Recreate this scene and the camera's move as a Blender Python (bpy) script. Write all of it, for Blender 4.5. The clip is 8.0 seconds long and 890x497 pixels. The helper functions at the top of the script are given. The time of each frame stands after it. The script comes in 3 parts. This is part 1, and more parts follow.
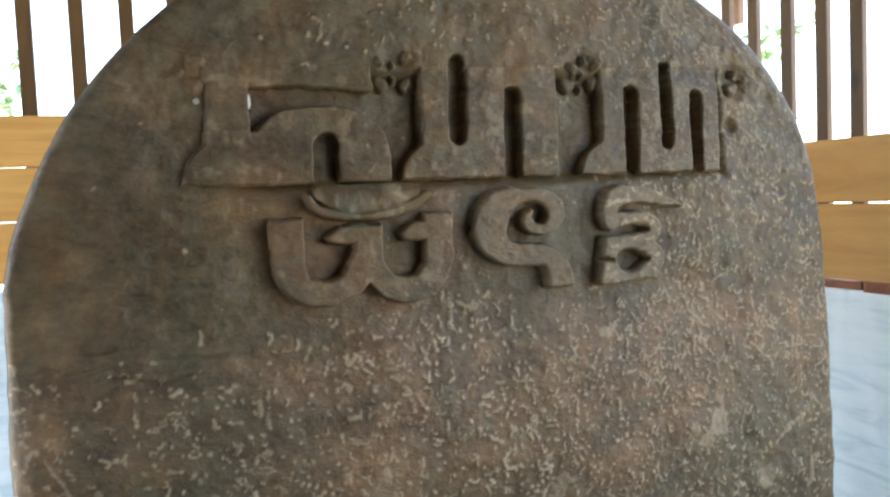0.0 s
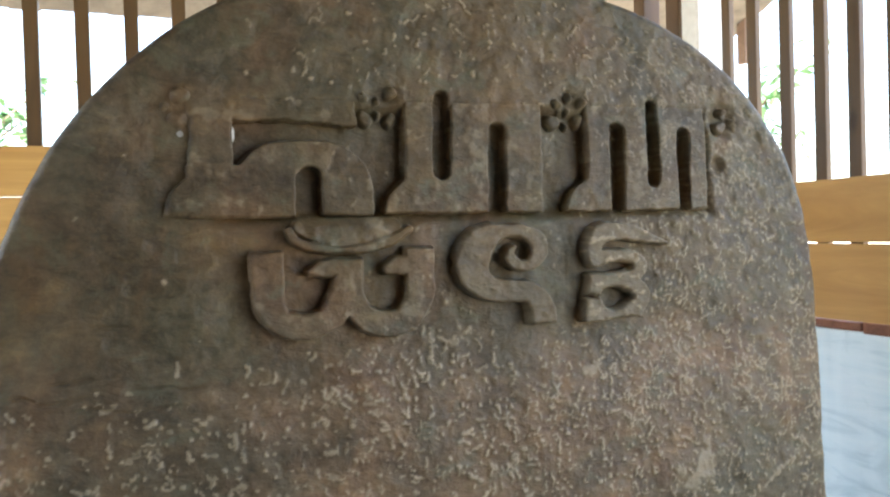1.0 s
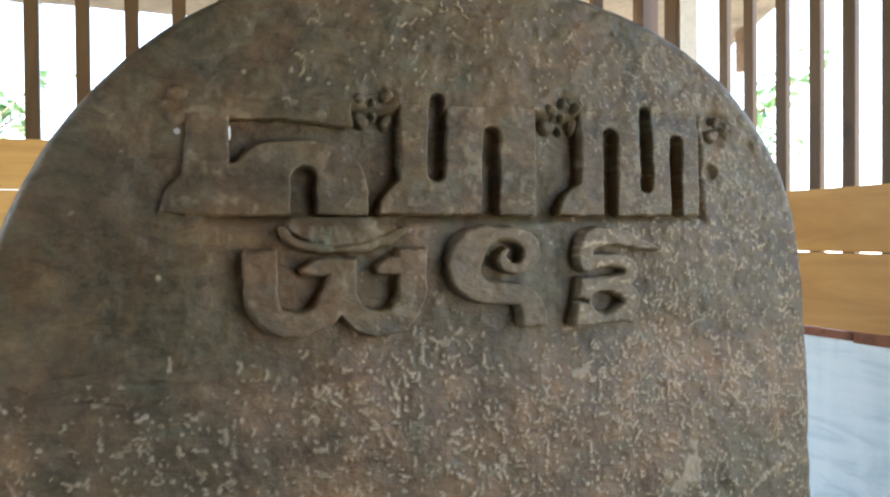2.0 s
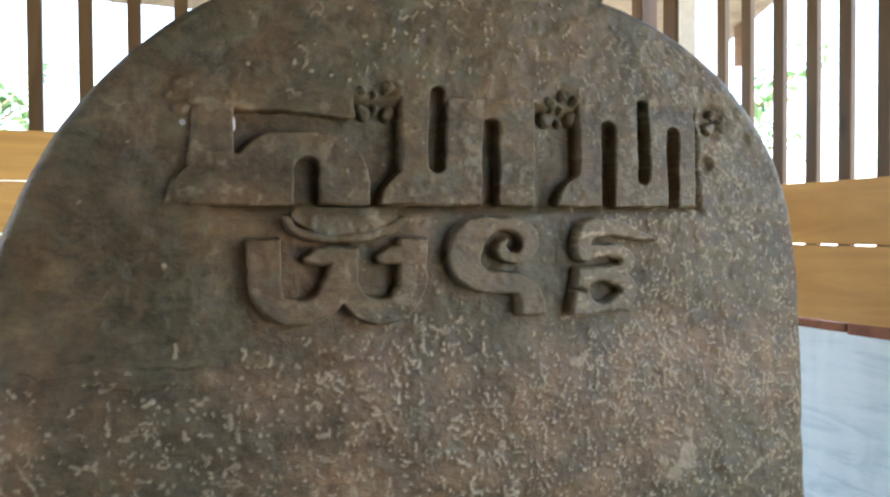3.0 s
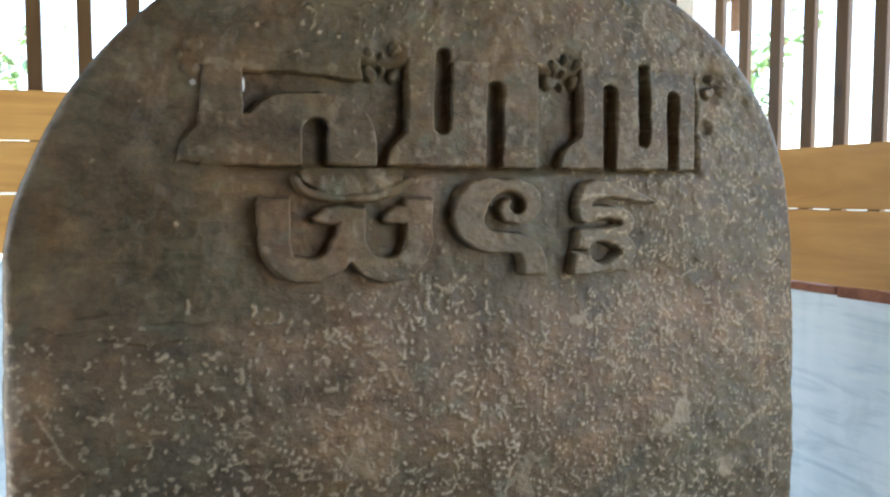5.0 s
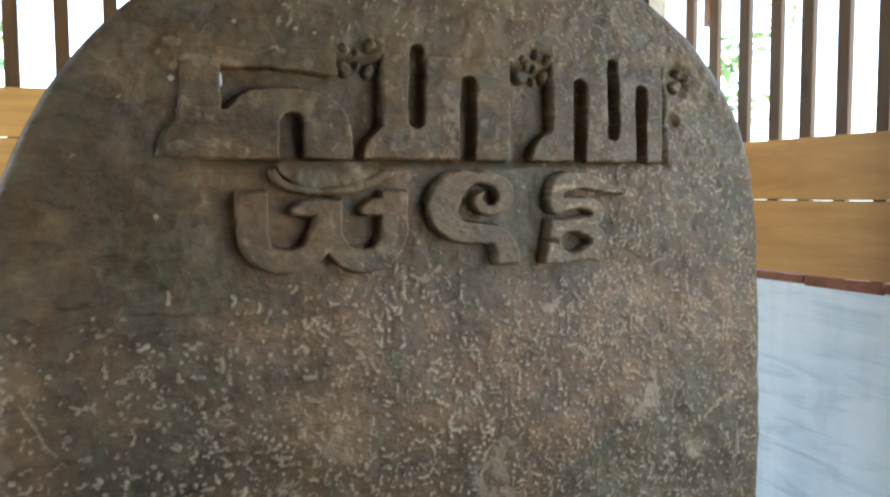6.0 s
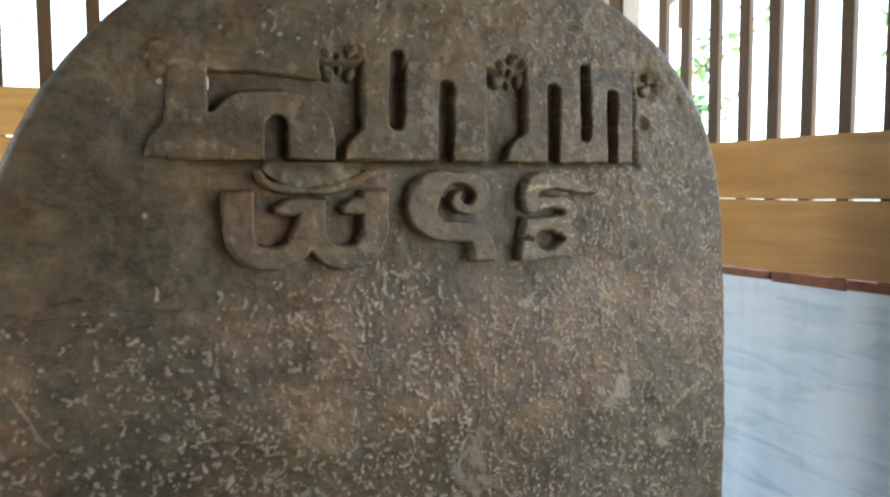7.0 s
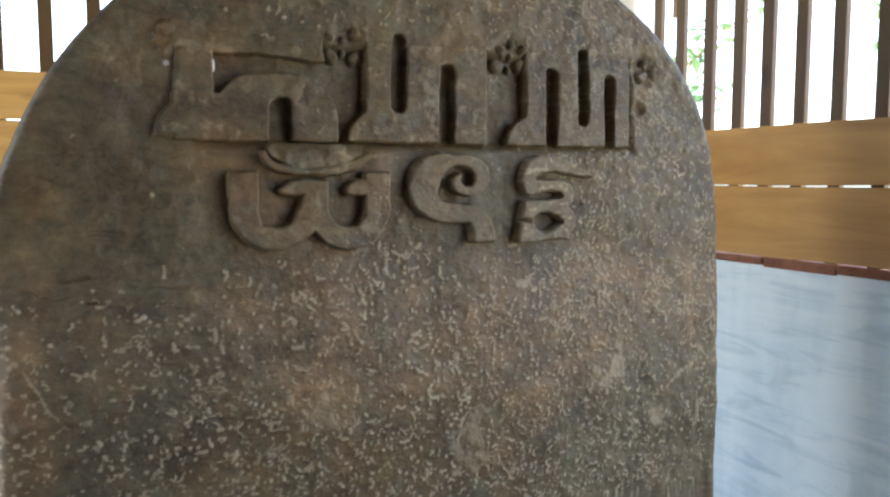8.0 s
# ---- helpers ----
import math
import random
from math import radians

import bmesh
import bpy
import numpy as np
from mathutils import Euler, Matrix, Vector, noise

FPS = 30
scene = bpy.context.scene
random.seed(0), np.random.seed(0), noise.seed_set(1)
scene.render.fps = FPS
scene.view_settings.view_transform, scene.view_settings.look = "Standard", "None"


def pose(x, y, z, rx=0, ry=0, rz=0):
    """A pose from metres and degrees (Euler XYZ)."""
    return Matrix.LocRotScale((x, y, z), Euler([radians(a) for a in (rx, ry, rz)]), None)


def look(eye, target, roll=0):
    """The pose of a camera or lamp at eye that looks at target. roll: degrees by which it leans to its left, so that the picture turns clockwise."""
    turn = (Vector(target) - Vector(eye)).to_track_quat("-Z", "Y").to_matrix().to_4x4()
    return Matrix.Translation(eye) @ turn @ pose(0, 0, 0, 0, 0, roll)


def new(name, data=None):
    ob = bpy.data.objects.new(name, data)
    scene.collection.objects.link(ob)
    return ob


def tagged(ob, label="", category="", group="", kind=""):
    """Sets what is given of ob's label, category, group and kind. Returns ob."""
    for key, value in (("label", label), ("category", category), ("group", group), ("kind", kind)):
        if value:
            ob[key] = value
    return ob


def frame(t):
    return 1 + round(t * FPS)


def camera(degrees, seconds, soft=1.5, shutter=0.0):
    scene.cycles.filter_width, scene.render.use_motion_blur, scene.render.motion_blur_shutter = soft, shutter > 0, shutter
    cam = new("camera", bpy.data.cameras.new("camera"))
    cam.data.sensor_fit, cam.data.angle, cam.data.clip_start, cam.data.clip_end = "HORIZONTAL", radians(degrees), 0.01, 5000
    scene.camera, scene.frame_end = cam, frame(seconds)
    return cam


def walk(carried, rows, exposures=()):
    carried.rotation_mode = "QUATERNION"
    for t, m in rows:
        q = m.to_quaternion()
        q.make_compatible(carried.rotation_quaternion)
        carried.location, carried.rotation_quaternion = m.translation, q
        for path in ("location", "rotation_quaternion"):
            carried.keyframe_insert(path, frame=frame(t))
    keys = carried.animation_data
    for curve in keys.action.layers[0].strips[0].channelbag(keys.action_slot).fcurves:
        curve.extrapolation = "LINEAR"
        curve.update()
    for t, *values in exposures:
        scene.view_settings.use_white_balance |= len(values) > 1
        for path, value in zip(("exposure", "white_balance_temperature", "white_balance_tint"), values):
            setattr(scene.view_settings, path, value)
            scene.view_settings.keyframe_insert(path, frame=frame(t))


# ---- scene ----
EXPOSURE = 3.52
cam = camera(58.0, 8.0, soft=2.3)
PATH = [
    # seconds, eye, target, lean
    (0, (-0.4298, -0.9984, 1.4232), (-0.0552, -0.0732, 1.3625), -2.45),
    (0.5, (-0.4096, -1.0037, 1.4242), (-0.0417, -0.0745, 1.3907), -1.97),
    (1, (-0.3889, -1.0133, 1.4225), (-0.0297, -0.0802, 1.4049), -1.66),
    (1.5, (-0.3849, -1.0203, 1.4245), (-0.0248, -0.0875, 1.4071), -0.67),
    (1.7, (-0.3849, -1.0203, 1.4245), (-0.0230, -0.0882, 1.4078), -0.58),
    (2.8, (-0.3959, -1.0411, 1.4182), (-0.0340, -0.1091, 1.3999), -0.34),
    (3, (-0.3959, -1.0411, 1.4182), (-0.0320, -0.1100, 1.3942), -0.34),
    (3.5, (-0.4059, -1.0459, 1.4192), (-0.0340, -0.1182, 1.3872), 0.04),
    (4, (-0.4138, -1.0486, 1.4172), (-0.0394, -0.1224, 1.3741), 0.03),
    (4.5, (-0.4229, -1.0503, 1.4139), (-0.0484, -0.1247, 1.3596), 0.03),
    (4.7, (-0.4229, -1.0503, 1.4139), (-0.0501, -0.1246, 1.3510), 0.03),
    (5.8, (-0.4266, -1.0886, 1.4075), (-0.0383, -0.1700, 1.3350), -0.36),
    (6, (-0.4266, -1.0886, 1.4075), (-0.0313, -0.1730, 1.3346), -0.36),
    (6.5, (-0.4329, -1.1105, 1.4102), (-0.0280, -0.1992, 1.3349), -0.28),
    (7, (-0.4449, -1.1312, 1.4120), (-0.0261, -0.2264, 1.3350), -0.25),
    (7.5, (-0.4547, -1.1440, 1.4090), (-0.0300, -0.2421, 1.3301), -0.12),
    (8, (-0.4660, -1.1504, 1.3994), (-0.0398, -0.2501, 1.3108), 0.01),
]
walk(cam, [(t, look(eye, target, lean)) for t, eye, target, lean in PATH], exposures=[(0.0, EXPOSURE + 0.06, 6450, 8), (1.5, EXPOSURE + 0.05, 6250, 7), (3.5, EXPOSURE, 6200, 7), (8.0, EXPOSURE - 0.08, 6350, 8)])

# ---- daylight ----
SUN_HEIGHT, SUN_TURN = 58.0, 216.0
world = bpy.data.worlds.new("daylight")
scene.world = world
world.use_nodes = True
sky = world.node_tree.nodes.new("ShaderNodeTexSky")
sky.sky_type, sky.sun_disc = "NISHITA", False
sky.sun_elevation, sky.sun_rotation = radians(SUN_HEIGHT), radians(SUN_TURN)
sky.dust_density, sky.air_density = 3.0, 1.0
back = world.node_tree.nodes["Background"]
back.inputs["Strength"].default_value = 0.15
world.node_tree.links.new(sky.outputs[0], back.inputs["Color"])

sun = new("sun", bpy.data.lights.new("sun", "SUN"))
sun.data.energy, sun.data.angle, sun.data.color = 4.0, radians(0.6), (1.0, 0.95, 0.88)
sun_way = Vector((math.sin(radians(SUN_TURN)) * math.cos(radians(SUN_HEIGHT)), math.cos(radians(SUN_TURN)) * math.cos(radians(SUN_HEIGHT)), math.sin(radians(SUN_HEIGHT))))
sun.matrix_world = look(sun_way * 20, (0, 0, 0))

# ---- materials ----


class Nodes:
    """A small writer of node trees."""

    def __init__(self, name):
        self.mat = bpy.data.materials.new(name)
        self.mat.use_nodes = True
        self.tree = self.mat.node_tree
        self.shader = self.tree.nodes["Principled BSDF"]
        self.coords = self.add("ShaderNodeTexCoord").outputs["Object"]

    def add(self, kind, **sets):
        node = self.tree.nodes.new(kind)
        for key, value in sets.items():
            setattr(node, key, value)
        return node

    def put(self, socket, value):
        if isinstance(value, bpy.types.NodeSocket):
            self.tree.links.new(value, socket)
        else:
            socket.default_value = value

    def place(self, scale=(1, 1, 1)):
        node = self.add("ShaderNodeMapping")
        self.put(node.inputs["Vector"], self.coords)
        node.inputs["Scale"].default_value = scale
        return node.outputs[0]

    def noise(self, scale, detail=3.0, rough=0.55, distortion=0.0, where=None):
        node = self.add("ShaderNodeTexNoise")
        self.put(node.inputs["Vector"], where or self.coords)
        for key, value in (("Scale", scale), ("Detail", detail), ("Roughness", rough), ("Distortion", distortion)):
            node.inputs[key].default_value = value
        return node.outputs["Fac"]

    def ramp(self, value, low, high):
        node = self.add("ShaderNodeMapRange")
        self.put(node.inputs["Value"], value)
        node.inputs["From Min"].default_value, node.inputs["From Max"].default_value = low, high
        return node.outputs[0]

    def mix(self, fac, a, b, blend="MIX"):
        node = self.add("ShaderNodeMix", data_type="RGBA", blend_type=blend)
        self.put(node.inputs[0], fac)
        self.put(node.inputs[6], a if isinstance(a, bpy.types.NodeSocket) else (*a, 1))
        self.put(node.inputs[7], b if isinstance(b, bpy.types.NodeSocket) else (*b, 1))
        return node.outputs[2]

    def math(self, kind, a, b=0.0):
        node = self.add("ShaderNodeMath", operation=kind)
        self.put(node.inputs[0], a)
        self.put(node.inputs[1], b)
        return node.outputs[0]

    def bump(self, height, depth, strength=1.0, under=None):
        node = self.add("ShaderNodeBump")
        self.put(node.inputs["Height"], height)
        node.inputs["Distance"].default_value, node.inputs["Strength"].default_value = depth, strength
        if under:
            self.put(node.inputs["Normal"], under)
        return node.outputs[0]

    def finish(self, colour, rough, normal=None, metal=0.0, gloss=0.5):
        self.put(self.shader.inputs["Base Color"], colour if isinstance(colour, bpy.types.NodeSocket) else (*colour, 1))
        self.put(self.shader.inputs["Roughness"], rough)
        self.shader.inputs["Metallic"].default_value = metal
        self.shader.inputs["Specular IOR Level"].default_value = gloss
        if normal:
            self.put(self.shader.inputs["Normal"], normal)
        return self.mat

    def piece(self):
        return self.add("ShaderNodeObjectInfo").outputs["Random"]


def stone_material():
    n = Nodes("weathered_andesite")
    chip = n.add("ShaderNodeAttribute", attribute_name="chip").outputs["Fac"]
    big, mid, fine = n.noise(3.2, 4, 0.6, 0.6), n.noise(11, 4, 0.6, 0.4), n.noise(140, 4, 0.65)
    speck = n.noise(45, 4, 0.65, 0.3)
    across = n.add("ShaderNodeSeparateXYZ")
    n.put(across.inputs[0], n.coords)
    c = n.mix(n.ramp(big, 0.36, 0.62), (0.120, 0.094, 0.052), (0.150, 0.108, 0.058))
    # bare abraded stone on the lower face, pinkish, with a ragged upper limit
    low = n.math("ADD", n.math("MULTIPLY", n.ramp(across.outputs[2], 1.34, 1.22), n.ramp(across.outputs[2], 1.00, 1.16)), n.math("MULTIPLY", n.math("SUBTRACT", n.noise(5.5, 5, 0.62, 0.6), 0.5), 2.6))
    # its paleness also paints in the light this band catches, fading towards the foot
    c = n.mix(n.math("MULTIPLY", n.ramp(low, 0.30, 0.95), 0.80), c, (0.290, 0.195, 0.124))
    # grey-green algae patches; biased so weaker light on left flank and top is painted
    algae_and_dim = n.math("ADD", n.noise(4.5, 4, 0.6, 0.8, n.place((1, 1, 0.6))), n.math("ADD", n.math("MULTIPLY", n.ramp(across.outputs[0], -0.28, -0.58), 0.12), n.math("MULTIPLY", n.ramp(across.outputs[2], 1.50, 1.75), 0.10)))
    c = n.mix(n.math("MULTIPLY", n.ramp(algae_and_dim, 0.50, 0.66), 0.62), c, (0.064, 0.075, 0.054))
    # grey noise patches, weighted rightwards to paint in the grey sky light there
    skylit_grey = n.math("ADD", n.noise(9.0, 5, 0.65, 0.7), n.math("MULTIPLY", n.ramp(across.outputs[0], 0.10, 0.50), 0.17))
    c = n.mix(n.math("MULTIPLY", n.ramp(skylit_grey, 0.52, 0.70), 0.7), c, (0.140, 0.134, 0.098))
    # rust-brown earth, bluish weathering, dark damp patches
    c = n.mix(n.math("MULTIPLY", n.ramp(n.noise(6.0, 5, 0.65, 0.5, n.place((1.3, 1, 1))), 0.55, 0.70), 0.5), c, (0.165, 0.088, 0.038))
    c = n.mix(n.math("MULTIPLY", n.ramp(n.noise(4.2, 4, 0.6, 0.5, n.place((1.5, 1, 0.6))), 0.52, 0.66), 0.5), c, (0.200, 0.128, 0.086))
    c = n.mix(n.math("MULTIPLY", n.ramp(n.noise(2.9, 4, 0.6, 0.9, n.place((1.2, 1, 1.0))), 0.53, 0.66), 0.65), c, (0.118, 0.116, 0.090))
    c = n.mix(n.math("MULTIPLY", n.ramp(n.noise(5.3, 4, 0.6, 0.9, n.place((0.9, 1.3, 1.1))), 0.57, 0.70), 0.42), c, (0.074, 0.092, 0.082))
    c = n.mix(n.math("MULTIPLY", n.ramp(n.noise(3.7, 5, 0.62, 0.8, n.place((1.0, 1.6, 0.8))), 0.54, 0.66), 0.5), c, (0.072, 0.054, 0.034))
    c = n.mix(n.ramp(mid, 0.34, 0.68), n.mix(1.0, c, (0.60, 0.60, 0.60), "MULTIPLY"), c)
    c = n.mix(n.ramp(speck, 0.35, 0.65), n.mix(1.0, c, (0.76, 0.75, 0.74), "MULTIPLY"), c)
    c = n.mix(n.math("MULTIPLY", n.ramp(fine, 0.5, 0.78), 0.3), c, (0.205, 0.168, 0.108))
    # fine flaking: dark pits, tawny crumbs and grey-green spots
    flake = n.noise(30, 5, 0.7, 0.6, n.place((0.65, 1, 1.35)))
    c = n.mix(n.ramp(flake, 0.36, 0.52), n.mix(1.0, c, (0.68, 0.66, 0.64), "MULTIPLY"), c)
    c = n.mix(n.math("MULTIPLY", n.ramp(flake, 0.55, 0.68), 0.7), c, n.mix(1.0, c, (1.40, 1.34, 1.22), "MULTIPLY"))
    c = n.mix(n.math("MULTIPLY", n.ramp(n.noise(22, 4, 0.65, 0.5, n.place((0.8, 1.2, 1.1))), 0.56, 0.68), 0.55), c, (0.092, 0.104, 0.076))
    c = n.mix(1.0, c, (1.095, 1.005, 0.825), "MULTIPLY")
    c = n.mix(n.math("MULTIPLY", chip, 0.88), c, n.mix(speck, (0.350, 0.278, 0.172), (0.445, 0.370, 0.250)))
    rough = n.math("ADD", 0.38, n.math("MULTIPLY", fine, 0.3))
    normal = n.bump(fine, 0.002, 0.5, n.bump(speck, 0.004, 0.45, n.bump(flake, 0.006, 0.5)))
    return n.finish(c, rough, normal, gloss=0.36)


def wood_material(name, dark, light, along, rough=0.5, gloss=0.4):
    n = Nodes(name)
    squeeze = [16.0, 16.0, 16.0]
    squeeze["xyz".index(along)] = 1.6
    grain = n.noise(1.0, 5, 0.6, 1.2, n.place(squeeze))
    wide = n.noise(2.2, 3, 0.5, 0.4)
    c = n.mix(n.ramp(grain, 0.15, 0.8), dark, light)
    c = n.mix(n.math("MULTIPLY", n.ramp(wide, 0.35, 0.7), 0.75), c, n.mix(1.0, c, (0.74, 0.62, 0.50), "MULTIPLY"))
    spots = n.add("ShaderNodeTexVoronoi")
    stretch = [4.6, 4.6, 4.6]
    stretch["xyz".index(along)] = 2.2
    n.put(spots.inputs["Vector"], n.place(stretch))
    spots.inputs["Scale"].default_value = 1.0
    c = n.mix(n.math("MULTIPLY", n.ramp(spots.outputs["Distance"], 0.075, 0.03), 0.6), c, n.mix(1.0, c, (0.35, 0.28, 0.22), "MULTIPLY"))
    c = n.mix(n.math("MULTIPLY", n.piece(), 0.3), c, n.mix(1.0, c, (0.72, 0.68, 0.66), "MULTIPLY"))
    return n.finish(c, rough, n.bump(grain, 0.0015, 0.5), gloss=gloss)


def plaster_material():
    n = Nodes("whitewashed_plaster")
    swept = n.add("ShaderNodeMapping")
    n.put(swept.inputs["Vector"], n.coords)
    swept.inputs["Rotation"].default_value = (radians(14), 0, 0)
    swept.inputs["Scale"].default_value = (4, 3.2, 26)
    brush, broad = n.noise(1.0, 5, 0.6, 0.9, swept.outputs[0]), n.noise(1.0, 3, 0.5, 0.4, n.place((3, 6.5, 1.2)))
    blot, fine = n.noise(7.5, 5, 0.62, 0.6), n.noise(90, 3, 0.6)
    c = n.mix(n.ramp(broad, 0.36, 0.62), (0.52, 0.655, 0.735), (0.76, 0.875, 0.93))
    c = n.mix(n.math("MULTIPLY", n.ramp(brush, 0.42, 0.66), 0.55), c, (0.84, 0.925, 0.965))
    c = n.mix(n.math("MULTIPLY", n.ramp(brush, 0.46, 0.32), 0.5), c, (0.42, 0.55, 0.63))
    c = n.mix(n.math("MULTIPLY", n.ramp(blot, 0.55, 0.70), 0.5), c, (0.47, 0.60, 0.65))
    return n.finish(c, 0.4, n.bump(brush, 0.003, 0.5, n.bump(fine, 0.001, 0.5)))


def rough_material(name, a, b, scale, rough=0.85, depth=0.004):
    n = Nodes(name)
    large, fine = n.noise(scale, 4, 0.6, 0.4), n.noise(scale * 9, 4, 0.6)
    c = n.mix(n.ramp(large, 0.35, 0.68), a, b)
    c = n.mix(n.math("MULTIPLY", n.ramp(fine, 0.4, 0.7), 0.4), c, n.mix(1.0, c, (0.7, 0.7, 0.7), "MULTIPLY"))
    return n.finish(c, rough, n.bump(fine, depth, 0.6))


STONE = stone_material()
PLANK_X = wood_material("varnished_plank_lengthwise_x", (0.42, 0.22, 0.058), (0.80, 0.49, 0.165), "x", 0.4)
PLANK_Y = wood_material("varnished_plank_lengthwise_y", (0.42, 0.22, 0.058), (0.80, 0.49, 0.165), "y", 0.4)
SLAT = wood_material("brown_slat_wood", (0.072, 0.042, 0.017), (0.150, 0.090, 0.035), "z", 0.5)
ROOF_WOOD = wood_material("old_roof_timber", (0.10, 0.065, 0.045), (0.20, 0.13, 0.085), "x", 0.75)
# only for walls out of view, dark so they bounce little light
DARK_BOARD = wood_material("dark_wall_board", (0.10, 0.065, 0.040), (0.17, 0.11, 0.07), "z", 0.7)
PLASTER = plaster_material()
BRICK = rough_material("red_brick", (0.36, 0.15, 0.085), (0.20, 0.085, 0.05), 14)
CONCRETE = rough_material("grey_cement_floor", (0.27, 0.26, 0.245), (0.34, 0.33, 0.31), 3)
PAINT = rough_material("white_painted_post", (0.78, 0.79, 0.76), (0.68, 0.70, 0.67), 5, 0.6, 0.001)
EARTH = rough_material("pale_trodden_earth", (0.36, 0.30, 0.22), (0.44, 0.38, 0.29), 0.8, 0.95, 0.02)
TILE = rough_material("weathered_roof_tile", (0.18, 0.150, 0.11), (0.095, 0.080, 0.060), 6)
BARK = rough_material("bark", (0.16, 0.11, 0.07), (0.10, 0.075, 0.055), 12, 0.9, 0.01)
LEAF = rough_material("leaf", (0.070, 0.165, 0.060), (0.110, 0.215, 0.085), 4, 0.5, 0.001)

# ---- helpers for meshes ----


def part(name, bm, material, parent=None, label=""):
    mesh = bpy.data.meshes.new(name)
    bm.to_mesh(mesh)
    bm.free()
    mesh.materials.append(material)
    ob = new(name, mesh)
    ob.parent = parent
    return tagged(ob, label)


def box(x0, x1, y0, y1, z0, z1, bevel=0.003, into=None):
    bm = into or bmesh.new()
    made = bmesh.ops.create_cube(bm, size=1)["verts"]
    for v in made:
        v.co = Vector((x0 + (v.co.x + 0.5) * (x1 - x0), y0 + (v.co.y + 0.5) * (y1 - y0), z0 + (v.co.z + 0.5) * (z1 - z0)))
    if bevel:
        edges = list({e for v in made for e in v.link_edges})
        bmesh.ops.bevel(bm, geom=edges, offset=bevel, segments=2, affect="EDGES", profile=0.6)
    return bm


def empty(name, place, label, category="", kind="", group=""):
    ob = new(name)
    ob.location = place
    ob.empty_display_size = 0.1
    return tagged(ob, label, category, group, kind)


def under(ob, root):
    """Parent a mesh that was made in world places."""
    ob.parent = root
    ob.matrix_parent_inverse = Matrix.Translation(root.location).inverted()
    return ob


def smooth(ob):
    ob.data.polygons.foreach_set("use_smooth", [True] * len(ob.data.polygons))
    return ob


# ---- the hut: floor, walls, roof ----
EAST, NORTH, WEST, SOUTH = 1.075, 1.120, -2.10, -3.00
THICK = 0.12

tagged(part("ground", box(-60, 60, -60, 60, -0.5, -0.12, 0), EARTH), "pale trodden earth yard round the hut", "ground", kind="structure")
tagged(part("floor", box(WEST - 0.2, EAST + 0.25, SOUTH - 0.2, NORTH + 0.25, -0.119, 0.0, 0), CONCRETE), "bare grey cement floor of the hut", "floor", kind="structure")


def wavy_board(along, a0, a1, across0, across1, z0, z1, seed):
    """A sawn board with slightly uneven edges, lengthwise along x or y."""
    rnd = random.Random(seed)
    bm = bmesh.new()
    steps = max(6, int((a1 - a0) / 0.12))
    loops = []
    p = [rnd.uniform(0, 9) for _ in range(4)]
    for i in range(steps + 1):
        a = a0 + (a1 - a0) * i / steps
        low = z0 + 0.0015 * math.sin(a * 5 + p[0]) + 0.001 * math.sin(a * 13 + p[1])
        top = z1 + 0.0015 * math.sin(a * 4 + p[2]) + 0.001 * math.sin(a * 11 + p[3])
        ring = [(across0, low), (across1, low), (across1, top), (across0, top)]
        loops.append([bm.verts.new((a, c, z) if along == "x" else (c, a, z)) for c, z in ring])
    for one, two in zip(loops, loops[1:]):
        for k in range(4):
            bm.faces.new((one[k], one[(k + 1) % 4], two[(k + 1) % 4], two[k]))
    bm.faces.new(loops[0]), bm.faces.new(loops[-1][::-1])
    bmesh.ops.recalc_face_normals(bm, faces=bm.faces)
    edges = [e for e in bm.edges if len(e.link_faces) == 2 and e.calc_face_angle(0) > 1.0]
    bmesh.ops.bevel(bm, geom=edges, offset=0.003, segments=2, affect="EDGES")
    return bm


# east wall: plastered base, brick sill, two planks, upright slats
wall_east = empty("wall_east", (EAST, 0, 0), "low whitewashed wall with two varnished planks and upright wooden slats", "wall", "structure")
under(part("plaster_base", box(EAST + 0.004, EAST + THICK, -0.55, NORTH, 0, 1.184, 0.004), PLASTER), wall_east)
# unseen low stretch, its height set to trim light from the opening above
under(part("plaster_base", box(EAST + 0.004, EAST + THICK, SOUTH, -0.551, 0, 0.55, 0.004), PLASTER), wall_east)
count = 8
for i in range(count):
    y0 = -0.55 + (NORTH + 0.55) * i / count
    y1 = -0.55 + (NORTH + 0.55) * (i + 1) / count
    under(part("brick", box(EAST - 0.002, EAST + THICK - 0.004, y0 + 0.002, y1 - 0.002, 1.1845 - 0.004 * (i % 2), 1.2065 - 0.003 * (i % 3 == 1), 0.004), BRICK), wall_east)
under(part("plank", wavy_board("y", -0.55, NORTH - 0.01, EAST - 0.022, EAST - 0.003, 1.209, 1.376, 1), PLANK_Y), wall_east)
under(part("plank", wavy_board("y", -0.55, NORTH - 0.01, EAST - 0.022, EAST - 0.003, 1.381, 1.520, 2), PLANK_Y), wall_east)


def slat(root, x0, x1, y0, y1, z0, z1, lean=0.0):
    bm = box(x0, x1, y0, y1, z0, z1, 0.002)
    for v in bm.verts:
        v.co.y += lean * (v.co.z - z0)
    under(part("slat", bm, SLAT), root)


